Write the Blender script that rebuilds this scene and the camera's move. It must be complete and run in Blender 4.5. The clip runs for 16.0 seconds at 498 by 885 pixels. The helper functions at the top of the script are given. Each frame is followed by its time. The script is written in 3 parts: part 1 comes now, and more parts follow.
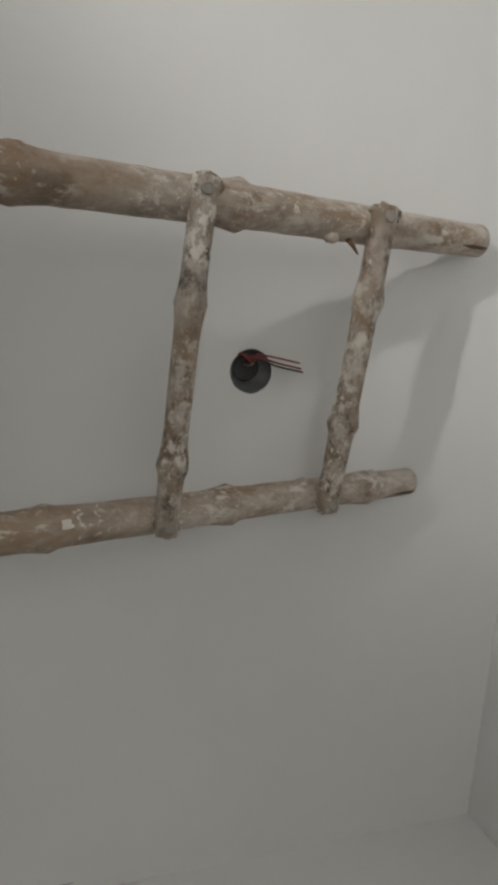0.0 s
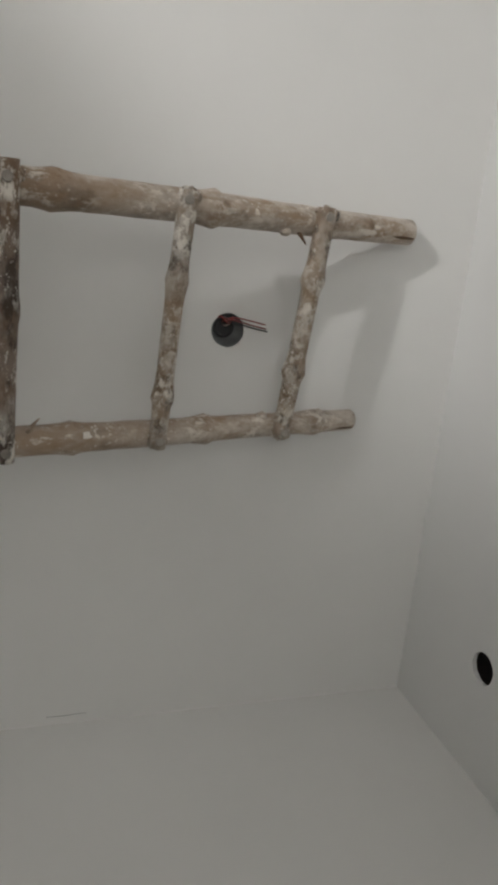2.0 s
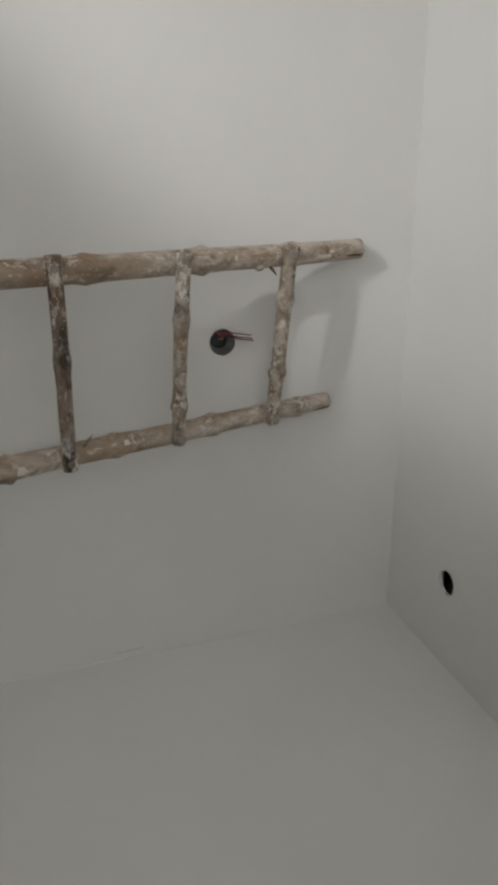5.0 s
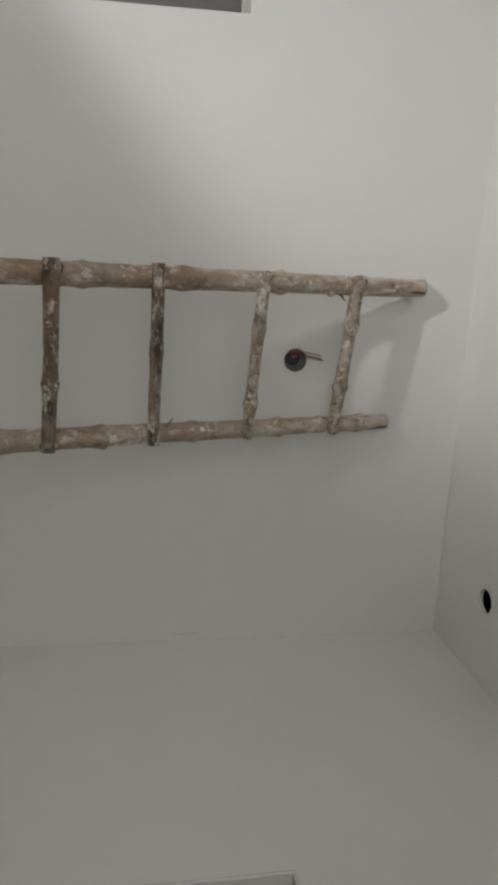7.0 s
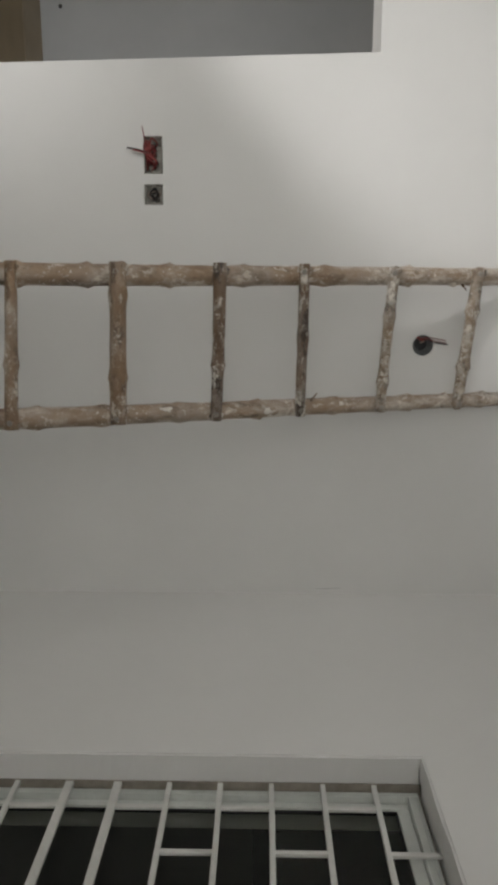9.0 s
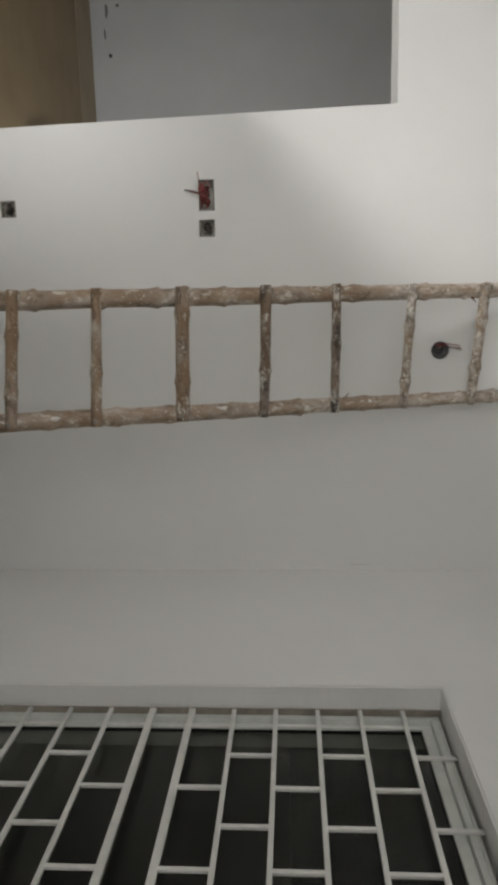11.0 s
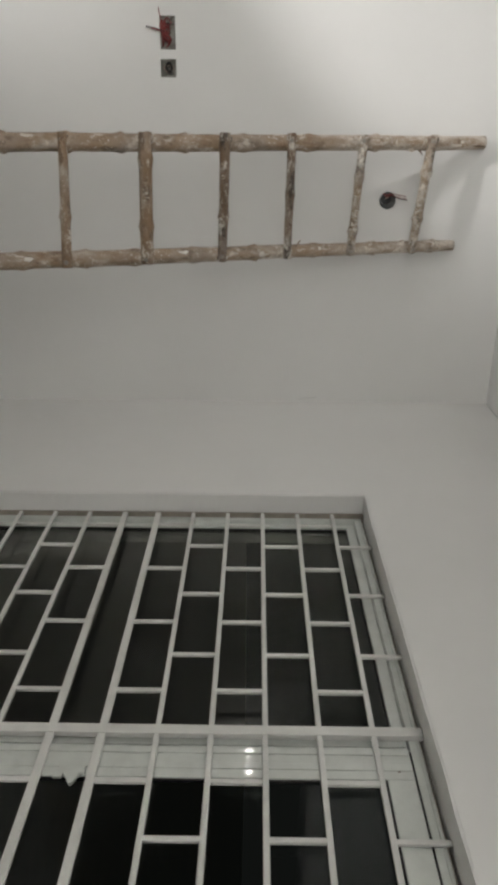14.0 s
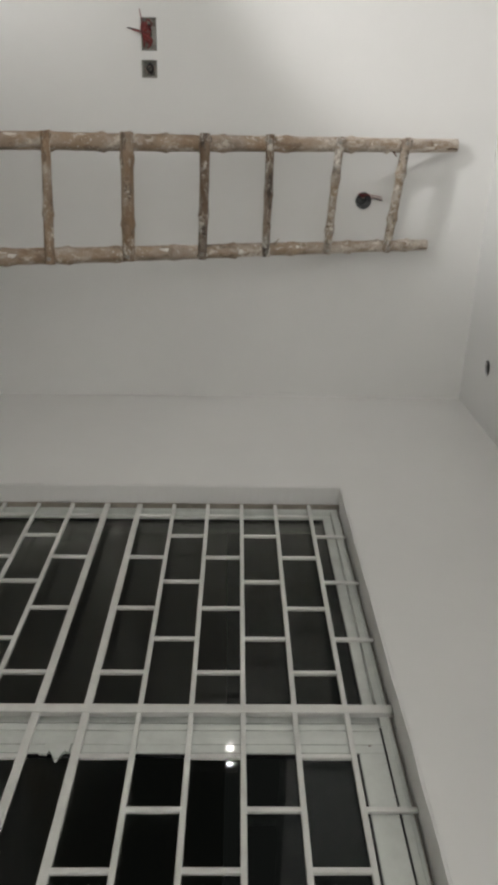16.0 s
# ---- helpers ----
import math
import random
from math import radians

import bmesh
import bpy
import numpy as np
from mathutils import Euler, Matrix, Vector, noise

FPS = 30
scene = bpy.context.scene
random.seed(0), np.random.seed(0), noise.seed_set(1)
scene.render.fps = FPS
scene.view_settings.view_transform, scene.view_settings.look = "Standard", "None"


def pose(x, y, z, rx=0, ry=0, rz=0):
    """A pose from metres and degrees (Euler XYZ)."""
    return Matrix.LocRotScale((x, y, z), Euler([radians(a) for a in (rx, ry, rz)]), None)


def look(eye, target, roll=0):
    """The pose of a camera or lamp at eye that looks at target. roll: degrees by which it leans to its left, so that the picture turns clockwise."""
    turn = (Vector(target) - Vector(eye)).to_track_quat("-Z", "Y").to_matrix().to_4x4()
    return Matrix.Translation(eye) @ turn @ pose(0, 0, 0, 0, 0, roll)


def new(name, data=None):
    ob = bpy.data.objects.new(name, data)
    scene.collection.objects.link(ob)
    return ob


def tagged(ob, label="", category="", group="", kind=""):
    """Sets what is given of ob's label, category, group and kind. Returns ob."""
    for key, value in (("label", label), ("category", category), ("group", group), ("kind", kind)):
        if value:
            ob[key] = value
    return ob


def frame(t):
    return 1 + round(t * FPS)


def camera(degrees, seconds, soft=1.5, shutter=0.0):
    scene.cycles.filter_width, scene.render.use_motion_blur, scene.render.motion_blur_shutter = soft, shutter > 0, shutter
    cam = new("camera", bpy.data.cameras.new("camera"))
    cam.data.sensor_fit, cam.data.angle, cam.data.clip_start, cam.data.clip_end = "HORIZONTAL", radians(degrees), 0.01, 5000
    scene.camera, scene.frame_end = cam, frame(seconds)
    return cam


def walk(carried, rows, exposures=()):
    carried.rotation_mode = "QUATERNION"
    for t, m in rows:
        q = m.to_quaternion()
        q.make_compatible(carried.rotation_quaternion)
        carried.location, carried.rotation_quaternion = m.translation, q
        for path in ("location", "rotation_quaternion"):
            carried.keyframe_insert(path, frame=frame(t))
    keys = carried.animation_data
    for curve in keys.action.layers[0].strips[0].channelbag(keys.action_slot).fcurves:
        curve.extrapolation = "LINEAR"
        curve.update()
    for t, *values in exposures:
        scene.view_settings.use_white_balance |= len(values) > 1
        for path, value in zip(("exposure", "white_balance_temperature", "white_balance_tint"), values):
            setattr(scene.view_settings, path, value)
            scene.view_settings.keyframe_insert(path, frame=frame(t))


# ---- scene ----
cam = camera(38.8, 16.0, soft=4.0)
PATH = [
    (0, (-1.277, -1.300, 1.914), (-0.861, 0.546, 2.560), 89.8),
    (0.5, (-1.345, -1.412, 1.874), (-0.888, 0.443, 2.519), 88.9),
    (1, (-1.393, -1.536, 1.885), (-0.839, 0.295, 2.506), 88.3),
    (1.5, (-1.38, -1.615, 1.859), (-0.852, 0.188, 2.546), 87.6),
    (2, (-1.343, -1.744, 1.871), (-0.803, 0.084, 2.477), 90.4),
    (2.5, (-1.343, -1.885, 1.873), (-0.794, -0.077, 2.528), 90.3),
    (3, (-1.37, -1.968, 1.864), (-0.777, -0.185, 2.547), 88.5),
    (3.5, (-1.455, -1.972, 1.841), (-0.778, -0.232, 2.557), 87.0),
    (4, (-1.568, -2.031, 1.812), (-0.77, -0.332, 2.503), 83.4),
    (4.5, (-1.649, -2.069, 1.795), (-0.887, -0.351, 2.477), 84.7),
    (5, (-1.615, -2.163, 1.736), (-0.92, -0.382, 2.325), 83.1),
    (7.5, (-1.426, -2.647, 1.752), (-0.972, -0.722, 2.046), 91.5),
    (8, (-1.444, -2.752, 1.703), (-0.943, -0.823, 1.867), 90.0),
    (8.5, (-1.446, -2.883, 1.714), (-0.993, -0.936, 1.679), 90.4),
    (9, (-1.357, -3.012, 1.687), (-0.933, -1.058, 1.651), 90.3),
    (11.5, (-1.391, -3.615, 1.643), (-1.008, -1.657, 1.509), 89.2),
    (12, (-1.453, -3.7, 1.651), (-1.026, -1.747, 1.648), 90.5),
    (12.5, (-1.593, -3.81, 1.638), (-1.038, -1.889, 1.597), 90.0),
    (13, (-1.6, -3.925, 1.67), (-0.996, -2.018, 1.649), 90.1),
    (13.5, (-1.529, -3.922, 1.667), (-0.827, -2.05, 1.649), 91.1),
    (14, (-1.47, -3.893, 1.683), (-0.656, -2.066, 1.667), 90.6),
    (14.5, (-1.477, -3.951, 1.694), (-0.715, -2.102, 1.712), 90.0),
    (15, (-1.468, -3.968, 1.69), (-0.699, -2.122, 1.715), 90.2),
    (15.5, (-1.479, -3.979, 1.687), (-0.685, -2.143, 1.717), 90.7),
    (16, (-1.492, -3.982, 1.691), (-0.67, -2.159, 1.729), 90.6),
]
walk(cam, [(t, look(eye, target, roll)) for t, eye, target, roll in PATH],
     [(0, -0.02), (2, 0.03), (5, -0.04), (8, 0.05), (9, 0.18), (11.8, 0.28), (12.5, 0.25), (13.5, 0.30), (14, 0.44), (16, 0.45)])

# ---- world and lamps ----
world = bpy.data.worlds.new("night")
scene.world = world
world.use_nodes = True
world.node_tree.nodes["Background"].inputs[0].default_value = (0.012, 0.013, 0.012, 1)
world.node_tree.nodes["Background"].inputs[1].default_value = 0.35
scene.view_settings.exposure = 0.0


def lamp(name, kind, m, energy, colour, radius):
    data = bpy.data.lights.new(name, kind)
    data.energy, data.color, data.shadow_soft_size = energy, colour, radius
    ob = new(name, data)
    ob.matrix_world = m
    return ob


# a work lamp lies low on the floor and points up: a rim with a soft edge and a side spill on the wall beside the door;
# its hotter beam towards the head of the ladder and a weak wide fill are added to brighten the wall; a stronger added
# light behind the camera floods the rear wall, which lights the whole room softly
# REAR holds an unseen source, added only to raise the room's soft light
WORK, REAR, NEXT = (-2.82, -1.62, 0.15), (-2.9, -3.0, 0.5), (-1.35, 1.0, 0.6)
for name, eye, target, power, wide, blend, radius in (("work_lamp_rim", WORK, (-3.40, -0.95, 3.0), 88, 98, 0.32, 0.03), ("work_lamp_beam", WORK, (-1.6, -0.35, 3.0), 64, 43, 1.0, 0.028),
                                                      ("wall_fill", WORK, (-0.85, 0.0, 1.75), 25, 80, 1.0, 0.6), ("work_lamp_side", WORK, (-2.5, 0.0, 0.45), 30, 60, 1.0, 0.06),
                                                      ("rear_fill", REAR, (-3.5, -5.3, 2.05), 665, 86, 0.6, 0.06)):
    ob = lamp(name, "SPOT", look(eye, target), power, (1.0, 0.983, 0.958), radius)
    ob.data.spot_size, ob.data.spot_blend = radians(wide), blend
# unseen point light, added to brighten the far wall through the doorway
lamp("next_room_fill", "POINT", pose(*NEXT), 24, (1.0, 0.975, 0.93), 0.12)

# ---- materials ----


def material(name):
    m = bpy.data.materials.new(name)
    m.use_nodes = True
    return m, m.node_tree.nodes, m.node_tree.links, m.node_tree.nodes["Principled BSDF"]


def ramp(nodes, stops):
    r = nodes.new("ShaderNodeValToRGB")
    r.color_ramp.elements[0].position, r.color_ramp.elements[0].color = stops[0][0], (*stops[0][1], 1)
    r.color_ramp.elements[1].position, r.color_ramp.elements[1].color = stops[-1][0], (*stops[-1][1], 1)
    for p, c in stops[1:-1]:
        r.color_ramp.elements.new(p).color = (*c, 1)
    return r


def noise_tex(nodes, links, coord, scale, detail=4, rough=0.55, stretch=None):
    n = nodes.new("ShaderNodeTexNoise")
    n.inputs["Scale"].default_value, n.inputs["Detail"].default_value, n.inputs["Roughness"].default_value = scale, detail, rough
    if stretch:
        mp = nodes.new("ShaderNodeMapping")
        mp.inputs["Scale"].default_value = stretch
        links.new(coord, mp.inputs["Vector"])
        coord = mp.outputs["Vector"]
    links.new(coord, n.inputs["Vector"])
    return n


def mixed(nodes, links, fac, a, b):
    mx = nodes.new("ShaderNodeMix")
    mx.data_type = "RGBA"
    for sock, value in ((mx.inputs[0], fac), (mx.inputs[6], a), (mx.inputs[7], b)):
        if isinstance(value, (tuple, float)):
            sock.default_value = value if isinstance(value, float) else (*value, 1)
        else:
            links.new(value, sock)
    return mx.outputs[2]


def painted(name, light, dark, rough=0.5, big=1.1, fine=60.0, bump=0.12, wave=0.25):
    """Painted plaster: faint blotches, roller grain and slow trowel waves."""
    m, nodes, links, bsdf = material(name)
    co = nodes.new("ShaderNodeTexCoord").outputs["Object"]
    blotch = noise_tex(nodes, links, co, big, 5, 0.6)
    r = ramp(nodes, ((0.3, dark), (0.7, light)))
    links.new(blotch.outputs["Fac"], r.inputs["Fac"])
    spots = noise_tex(nodes, links, co, 9.0, 6, 0.7)
    r2 = ramp(nodes, ((0.66, (0, 0, 0)), (0.82, (0.35, 0.35, 0.35))))
    links.new(spots.outputs["Fac"], r2.inputs["Fac"])
    links.new(mixed(nodes, links, r2.outputs["Color"], r.outputs["Color"], tuple(c * 0.86 for c in dark)), bsdf.inputs["Base Color"])
    bsdf.inputs["Roughness"].default_value = rough
    bsdf.inputs["Specular IOR Level"].default_value = 0.4
    slow = noise_tex(nodes, links, co, 2.6, 3, 0.5)
    grain = noise_tex(nodes, links, co, fine, 4, 0.6)
    b1, b2 = nodes.new("ShaderNodeBump"), nodes.new("ShaderNodeBump")
    b1.inputs["Strength"].default_value, b1.inputs["Distance"].default_value = wave, 0.03
    b2.inputs["Strength"].default_value, b2.inputs["Distance"].default_value = bump, 0.002
    links.new(slow.outputs["Fac"], b1.inputs["Height"])
    links.new(grain.outputs["Fac"], b2.inputs["Height"])
    links.new(b1.outputs["Normal"], b2.inputs["Normal"])
    links.new(b2.outputs["Normal"], bsdf.inputs["Normal"])
    return m


def bamboo(name, base, pale, paint, much, stain, along, size=22, cover=0.75, high=None, vary=0.0):
    """Dry bamboo: fibres, rubbed dust, dark stains, and dried paint in fine specks and larger smears. much: lower for more paint;
    along: the scale that stretches marks along the stem; high: heights between which a milky film of paint sets in; vary: from stem to stem."""
    m, nodes, links, bsdf = material(name)
    co = nodes.new("ShaderNodeTexCoord").outputs["Object"]

    def mask(scale, detail, lo, hi, top=1.0, rough=0.6, stretch=None):
        n = noise_tex(nodes, links, co, scale, detail, rough, stretch)
        r = ramp(nodes, ((lo, (0, 0, 0)), (hi, (top, top, top))))
        links.new(n.outputs["Fac"], r.inputs["Fac"])
        return r.outputs["Color"]

    def times(a, c):
        x = nodes.new("ShaderNodeMath")
        x.operation = "MULTIPLY"
        links.new(a, x.inputs[0])
        links.new(c, x.inputs[1])
        return x.outputs[0]

    colour = mixed(nodes, links, mask(12, 6, 0.32, 0.68, 1.0, 0.65, along), base, pale)
    if vary:
        info, span = nodes.new("ShaderNodeObjectInfo"), nodes.new("ShaderNodeMapRange")
        links.new(info.outputs["Random"], span.inputs["Value"])
        span.inputs["To Max"].default_value = vary
        colour = mixed(nodes, links, span.outputs[0], colour, pale)
    colour = mixed(nodes, links, mask(5, 4, 0.42, 0.68, 0.55), colour, tuple(0.5 * p + 0.2 for p in pale))
    colour = mixed(nodes, links, mask(21, 6, 0.52, 0.62, stain, 0.65, along), colour, tuple(c * 0.42 for c in base))
    film = times(mask(size * 0.8, 7, much - 0.05, much + 0.12, 0.6, 0.7, along), mask(4, 3, 0.38, 0.6))
    colour = mixed(nodes, links, film, colour, tuple(0.85 * p for p in paint))
    smears = times(mask(size, 8, much, much + 0.06, cover, 0.72, along), mask(9, 3, 0.40, 0.56))
    colour = mixed(nodes, links, smears, colour, paint)
    if high:
        sep, span = nodes.new("ShaderNodeSeparateXYZ"), nodes.new("ShaderNodeMapRange")
        links.new(co, sep.inputs[0])
        links.new(sep.outputs["Z"], span.inputs["Value"])
        span.inputs["From Min"].default_value, span.inputs["From Max"].default_value = high
        colour = mixed(nodes, links, times(span.outputs[0], mask(26, 7, 0.42, 0.60, 0.65, 0.72, along)), colour, tuple(0.9 * p for p in paint))
    specks = times(mask(85, 3, 0.60, 0.66, 0.85), mask(6, 3, 0.45, 0.6))
    colour = mixed(nodes, links, specks, colour, paint)
    links.new(colour, bsdf.inputs["Base Color"])
    bsdf.inputs["Roughness"].default_value = 0.55
    b = nodes.new("ShaderNodeBump")
    b.inputs["Strength"].default_value, b.inputs["Distance"].default_value = 0.6, 0.003
    links.new(smears, b.inputs["Height"])
    links.new(b.outputs["Normal"], bsdf.inputs["Normal"])
    return m


def enamel(name, colour, rough=0.3, grime=0.12, metal=0.0, spec=0.5, coat=0.0):
    m, nodes, links, bsdf = material(name)
    co = nodes.new("ShaderNodeTexCoord").outputs["Object"]
    n = noise_tex(nodes, links, co, 14, 5, 0.65)
    r = ramp(nodes, ((0.35, tuple(c * (1 - grime) for c in colour)), (0.6, colour)))
    links.new(n.outputs["Fac"], r.inputs["Fac"])
    links.new(r.outputs["Color"], bsdf.inputs["Base Color"])
    bsdf.inputs["Roughness"].default_value, bsdf.inputs["Metallic"].default_value = rough, metal
    bsdf.inputs["Specular IOR Level"].default_value, bsdf.inputs["Coat Weight"].default_value = spec, coat
    bsdf.inputs["Coat Roughness"].default_value = 0.03
    return m


def glowing(name, colour, strength):
    m, nodes, links, bsdf = material(name)
    bsdf.inputs["Base Color"].default_value = (*colour, 1)
    bsdf.inputs["Emission Color"].default_value = (*colour, 1)
    bsdf.inputs["Emission Strength"].default_value = strength
    return m


def glass(name, tint=(0.93, 0.95, 0.94), rough=0.012, dust=0.0, ior=1.5):
    m, nodes, links, bsdf = material(name)
    out = nodes["Material Output"]
    clear, shine, mx, fr = (nodes.new("ShaderNode" + k) for k in ("BsdfTransparent", "BsdfGlossy", "MixShader", "Fresnel"))
    clear.inputs["Color"].default_value = (*tint, 1)
    shine.inputs["Roughness"].default_value = rough
    fr.inputs["IOR"].default_value = ior
    links.new(fr.outputs[0], mx.inputs[0])
    links.new(clear.outputs[0], mx.inputs[1])
    links.new(shine.outputs[0], mx.inputs[2])
    last = mx.outputs[0]
    if dust:
        film, over = nodes.new("ShaderNodeBsdfDiffuse"), nodes.new("ShaderNodeMixShader")
        film.inputs["Color"].default_value = (0.52, 0.52, 0.43, 1)
        n = noise_tex(nodes, links, nodes.new("ShaderNodeTexCoord").outputs["Object"], 5.0, 5, 0.6)
        r = ramp(nodes, ((0.3, (dust * 0.6,) * 3), (0.75, (dust * 1.4,) * 3)))
        links.new(n.outputs["Fac"], r.inputs["Fac"])
        links.new(r.outputs["Color"], over.inputs[0])
        links.new(last, over.inputs[1])
        links.new(film.outputs[0], over.inputs[2])
        last = over.outputs[0]
    links.new(last, out.inputs["Surface"])
    return m


WALL = painted("wall_paint", (0.79, 0.785, 0.77), (0.75, 0.745, 0.73))
CEIL = painted("ceiling_paint", (0.81, 0.81, 0.80), (0.78, 0.78, 0.77), 0.55, bump=0.06, wave=0.12)
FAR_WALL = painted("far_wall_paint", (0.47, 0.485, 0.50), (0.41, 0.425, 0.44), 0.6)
SCREED = painted("floor_screed", (0.50, 0.49, 0.46), (0.42, 0.41, 0.385), 0.7, 2.0, 40, 0.4)
BROWN_FLOOR = painted("brown_floor", (0.27, 0.205, 0.12), (0.20, 0.15, 0.085), 0.55, 2.5, 40, 0.3)
BROWN_BORDER = painted("brown_border", (0.33, 0.27, 0.19), (0.26, 0.21, 0.145), 0.6, 4.0, 40, 0.3)
BAMBOO = bamboo("bamboo_rail", (0.225, 0.145, 0.085), (0.38, 0.285, 0.20), (0.77, 0.72, 0.645), 0.538, 0.5, (1, 1, 0.5), 24, 0.8, high=(1.8, 2.5))
RUNG = bamboo("bamboo_rung", (0.15, 0.088, 0.045), (0.30, 0.20, 0.12), (0.74, 0.69, 0.60), 0.56, 0.65, (0.5, 1, 1), 30, 0.9, vary=0.45)
RUNG_PAINTED = bamboo("painted_bamboo_rung", (0.115, 0.07, 0.038), (0.33, 0.24, 0.16), (0.78, 0.74, 0.67), 0.485, 0.9, (0.8, 1, 1), 44, 0.85)
RUNG_DARK = bamboo("dark_bamboo_rung", (0.085, 0.05, 0.028), (0.21, 0.135, 0.08), (0.76, 0.72, 0.65), 0.535, 0.9, (0.5, 1, 1), 34, 0.9)
PAINT_BLOT = enamel("dried_white_paint", (0.74, 0.71, 0.66), 0.6, 0.15)
SPLIT = enamel("split_bamboo", (0.13, 0.075, 0.04), 0.8, 0.5)
NAIL = enamel("nail_head", (0.36, 0.33, 0.29), 0.6, 0.45, 0.2)
CUT = enamel("cut_bamboo", (0.36, 0.28, 0.21), 0.8, 0.4)
WHITE_BAR = enamel("white_grille_paint", (0.70, 0.70, 0.67), 0.38, 0.10)
FRAME_WHITE = enamel("white_aluminium", (0.63, 0.655, 0.62), 0.28, 0.10, coat=0.35)
RUBBER = enamel("black_rubber", (0.012, 0.012, 0.012), 0.6)
GLASS = glass("pane_glass", ior=1.25)
DUSTY = glass("dusty_pane_glass", (0.8, 0.8, 0.78), 0.16, 0.013, 1.17)
TIN = enamel("galvanised_box", (0.40, 0.385, 0.345), 0.5, 0.45, 0.15)
BOX_DARK = enamel("dark_plastic", (0.035, 0.037, 0.04), 0.55, 0.5)
CONDUIT = enamel("grey_conduit_box", (0.17, 0.178, 0.182), 0.55, 0.5)
RAW_MORTAR = enamel("raw_mortar", (0.36, 0.325, 0.275), 0.95, 0.3)
MORTAR = enamel("mortar", (0.33, 0.31, 0.28), 0.9, 0.4)
WIRE_RED = enamel("red_wire", (0.24, 0.042, 0.038), 0.4, 0.15)
WIRE_DARK = enamel("dark_wire", (0.03, 0.022, 0.02), 0.4, 0.2)
WIRE_PALE = enamel("bare_wire_end", (0.45, 0.36, 0.30), 0.4, 0.2)
LAMP_LENS = glowing("lamp_lens", (1.0, 0.97, 0.9), 150.0)

# ---- building helpers ----
BASE = {}


def mesh_of(name, bm, mat, smooth=False):
    me = bpy.data.meshes.new(name)
    bmesh.ops.recalc_face_normals(bm, faces=bm.faces)
    if smooth:
        for f in bm.faces:
            f.smooth = len(f.verts) <= 4
    bm.to_mesh(me)
    bm.free()
    for one in mat if isinstance(mat, (list, tuple)) else (mat,):
        me.materials.append(one)
    return me


def thing(name, base, label, category, group="", kind=""):
    ob = new(name)
    ob.location = base
    ob.empty_display_size = 0.05
    BASE[ob.name] = Vector(base)
    return tagged(ob, label, category, group, kind)


def part(name, bm, mat, parent, label="", smooth=False):
    """One mesh under a thing or a part; bm is in world metres."""
    base = BASE[parent.name]
    bm.transform(Matrix.Translation(-base))
    ob = new(name, mesh_of(name, bm, mat, smooth))
    ob.parent = parent
    BASE[ob.name] = base
    return tagged(ob, label)


def single(name, bm, mat, label="", category="", group="", kind="", smooth=False):
    ob = new(name, mesh_of(name, bm, mat, smooth))
    BASE[ob.name] = Vector((0, 0, 0))
    return tagged(ob, label, category, group, kind)


def add_box(bm, lo, hi, bevel=0.0):
    out = bmesh.ops.create_cube(bm, size=1.0)
    lo, hi = Vector(lo), Vector(hi)
    for v in out["verts"]:
        v.co = Vector(((v.co[k] + 0.5) * (hi[k] - lo[k]) + lo[k] for k in range(3)))
    if bevel:
        es = {e for v in out["verts"] for e in v.link_edges}
        bmesh.ops.bevel(bm, geom=list(es), offset=bevel, segments=2, affect="EDGES", profile=0.6)
    return bm


def box(lo, hi, bevel=0.0):
    return add_box(bmesh.new(), lo, hi, bevel)


def tube(points, radii, seg=12, bm=None, hollow=0.0):
    """A round rod along points; hollow: depth of the sunk ends, as bamboo has."""
    bm = bm or bmesh.new()
    pts = [Vector(p) for p in points]
    rings, side = [], None
    for i, p in enumerate(pts):
        d = (pts[min(i + 1, len(pts) - 1)] - pts[max(i - 1, 0)]).normalized()
        if side is None:
            side = d.orthogonal().normalized()
        side = (side - d * side.dot(d)).normalized()
        up = d.cross(side)
        r = radii[i] if isinstance(radii, (list, tuple)) else radii
        rings.append([bm.verts.new(p + (side * math.cos(a) + up * math.sin(a)) * r) for a in (2 * math.pi * k / seg for k in range(seg))])
    for a, b in zip(rings, rings[1:]):
        for k in range(seg):
            bm.faces.new((a[k], a[(k + 1) % seg], b[(k + 1) % seg], b[k]))
    for ring, p, q in ((rings[0], pts[0], pts[1]), (rings[-1], pts[-1], pts[-2])):
        if hollow:
            inward = (q - p).normalized() * hollow
            lip = [bm.verts.new(p + (v.co - p) * 0.72) for v in ring]
            deep = [bm.verts.new(v.co + inward) for v in lip]
            for a, b in ((ring, lip), (lip, deep)):
                for k in range(seg):
                    f = bm.faces.new((a[k], a[(k + 1) % seg], b[(k + 1) % seg], b[k]))
                    f.material_index = 1
            bm.faces.new(deep).material_index = 1
        else:
            bm.faces.new(ring)
    return bm


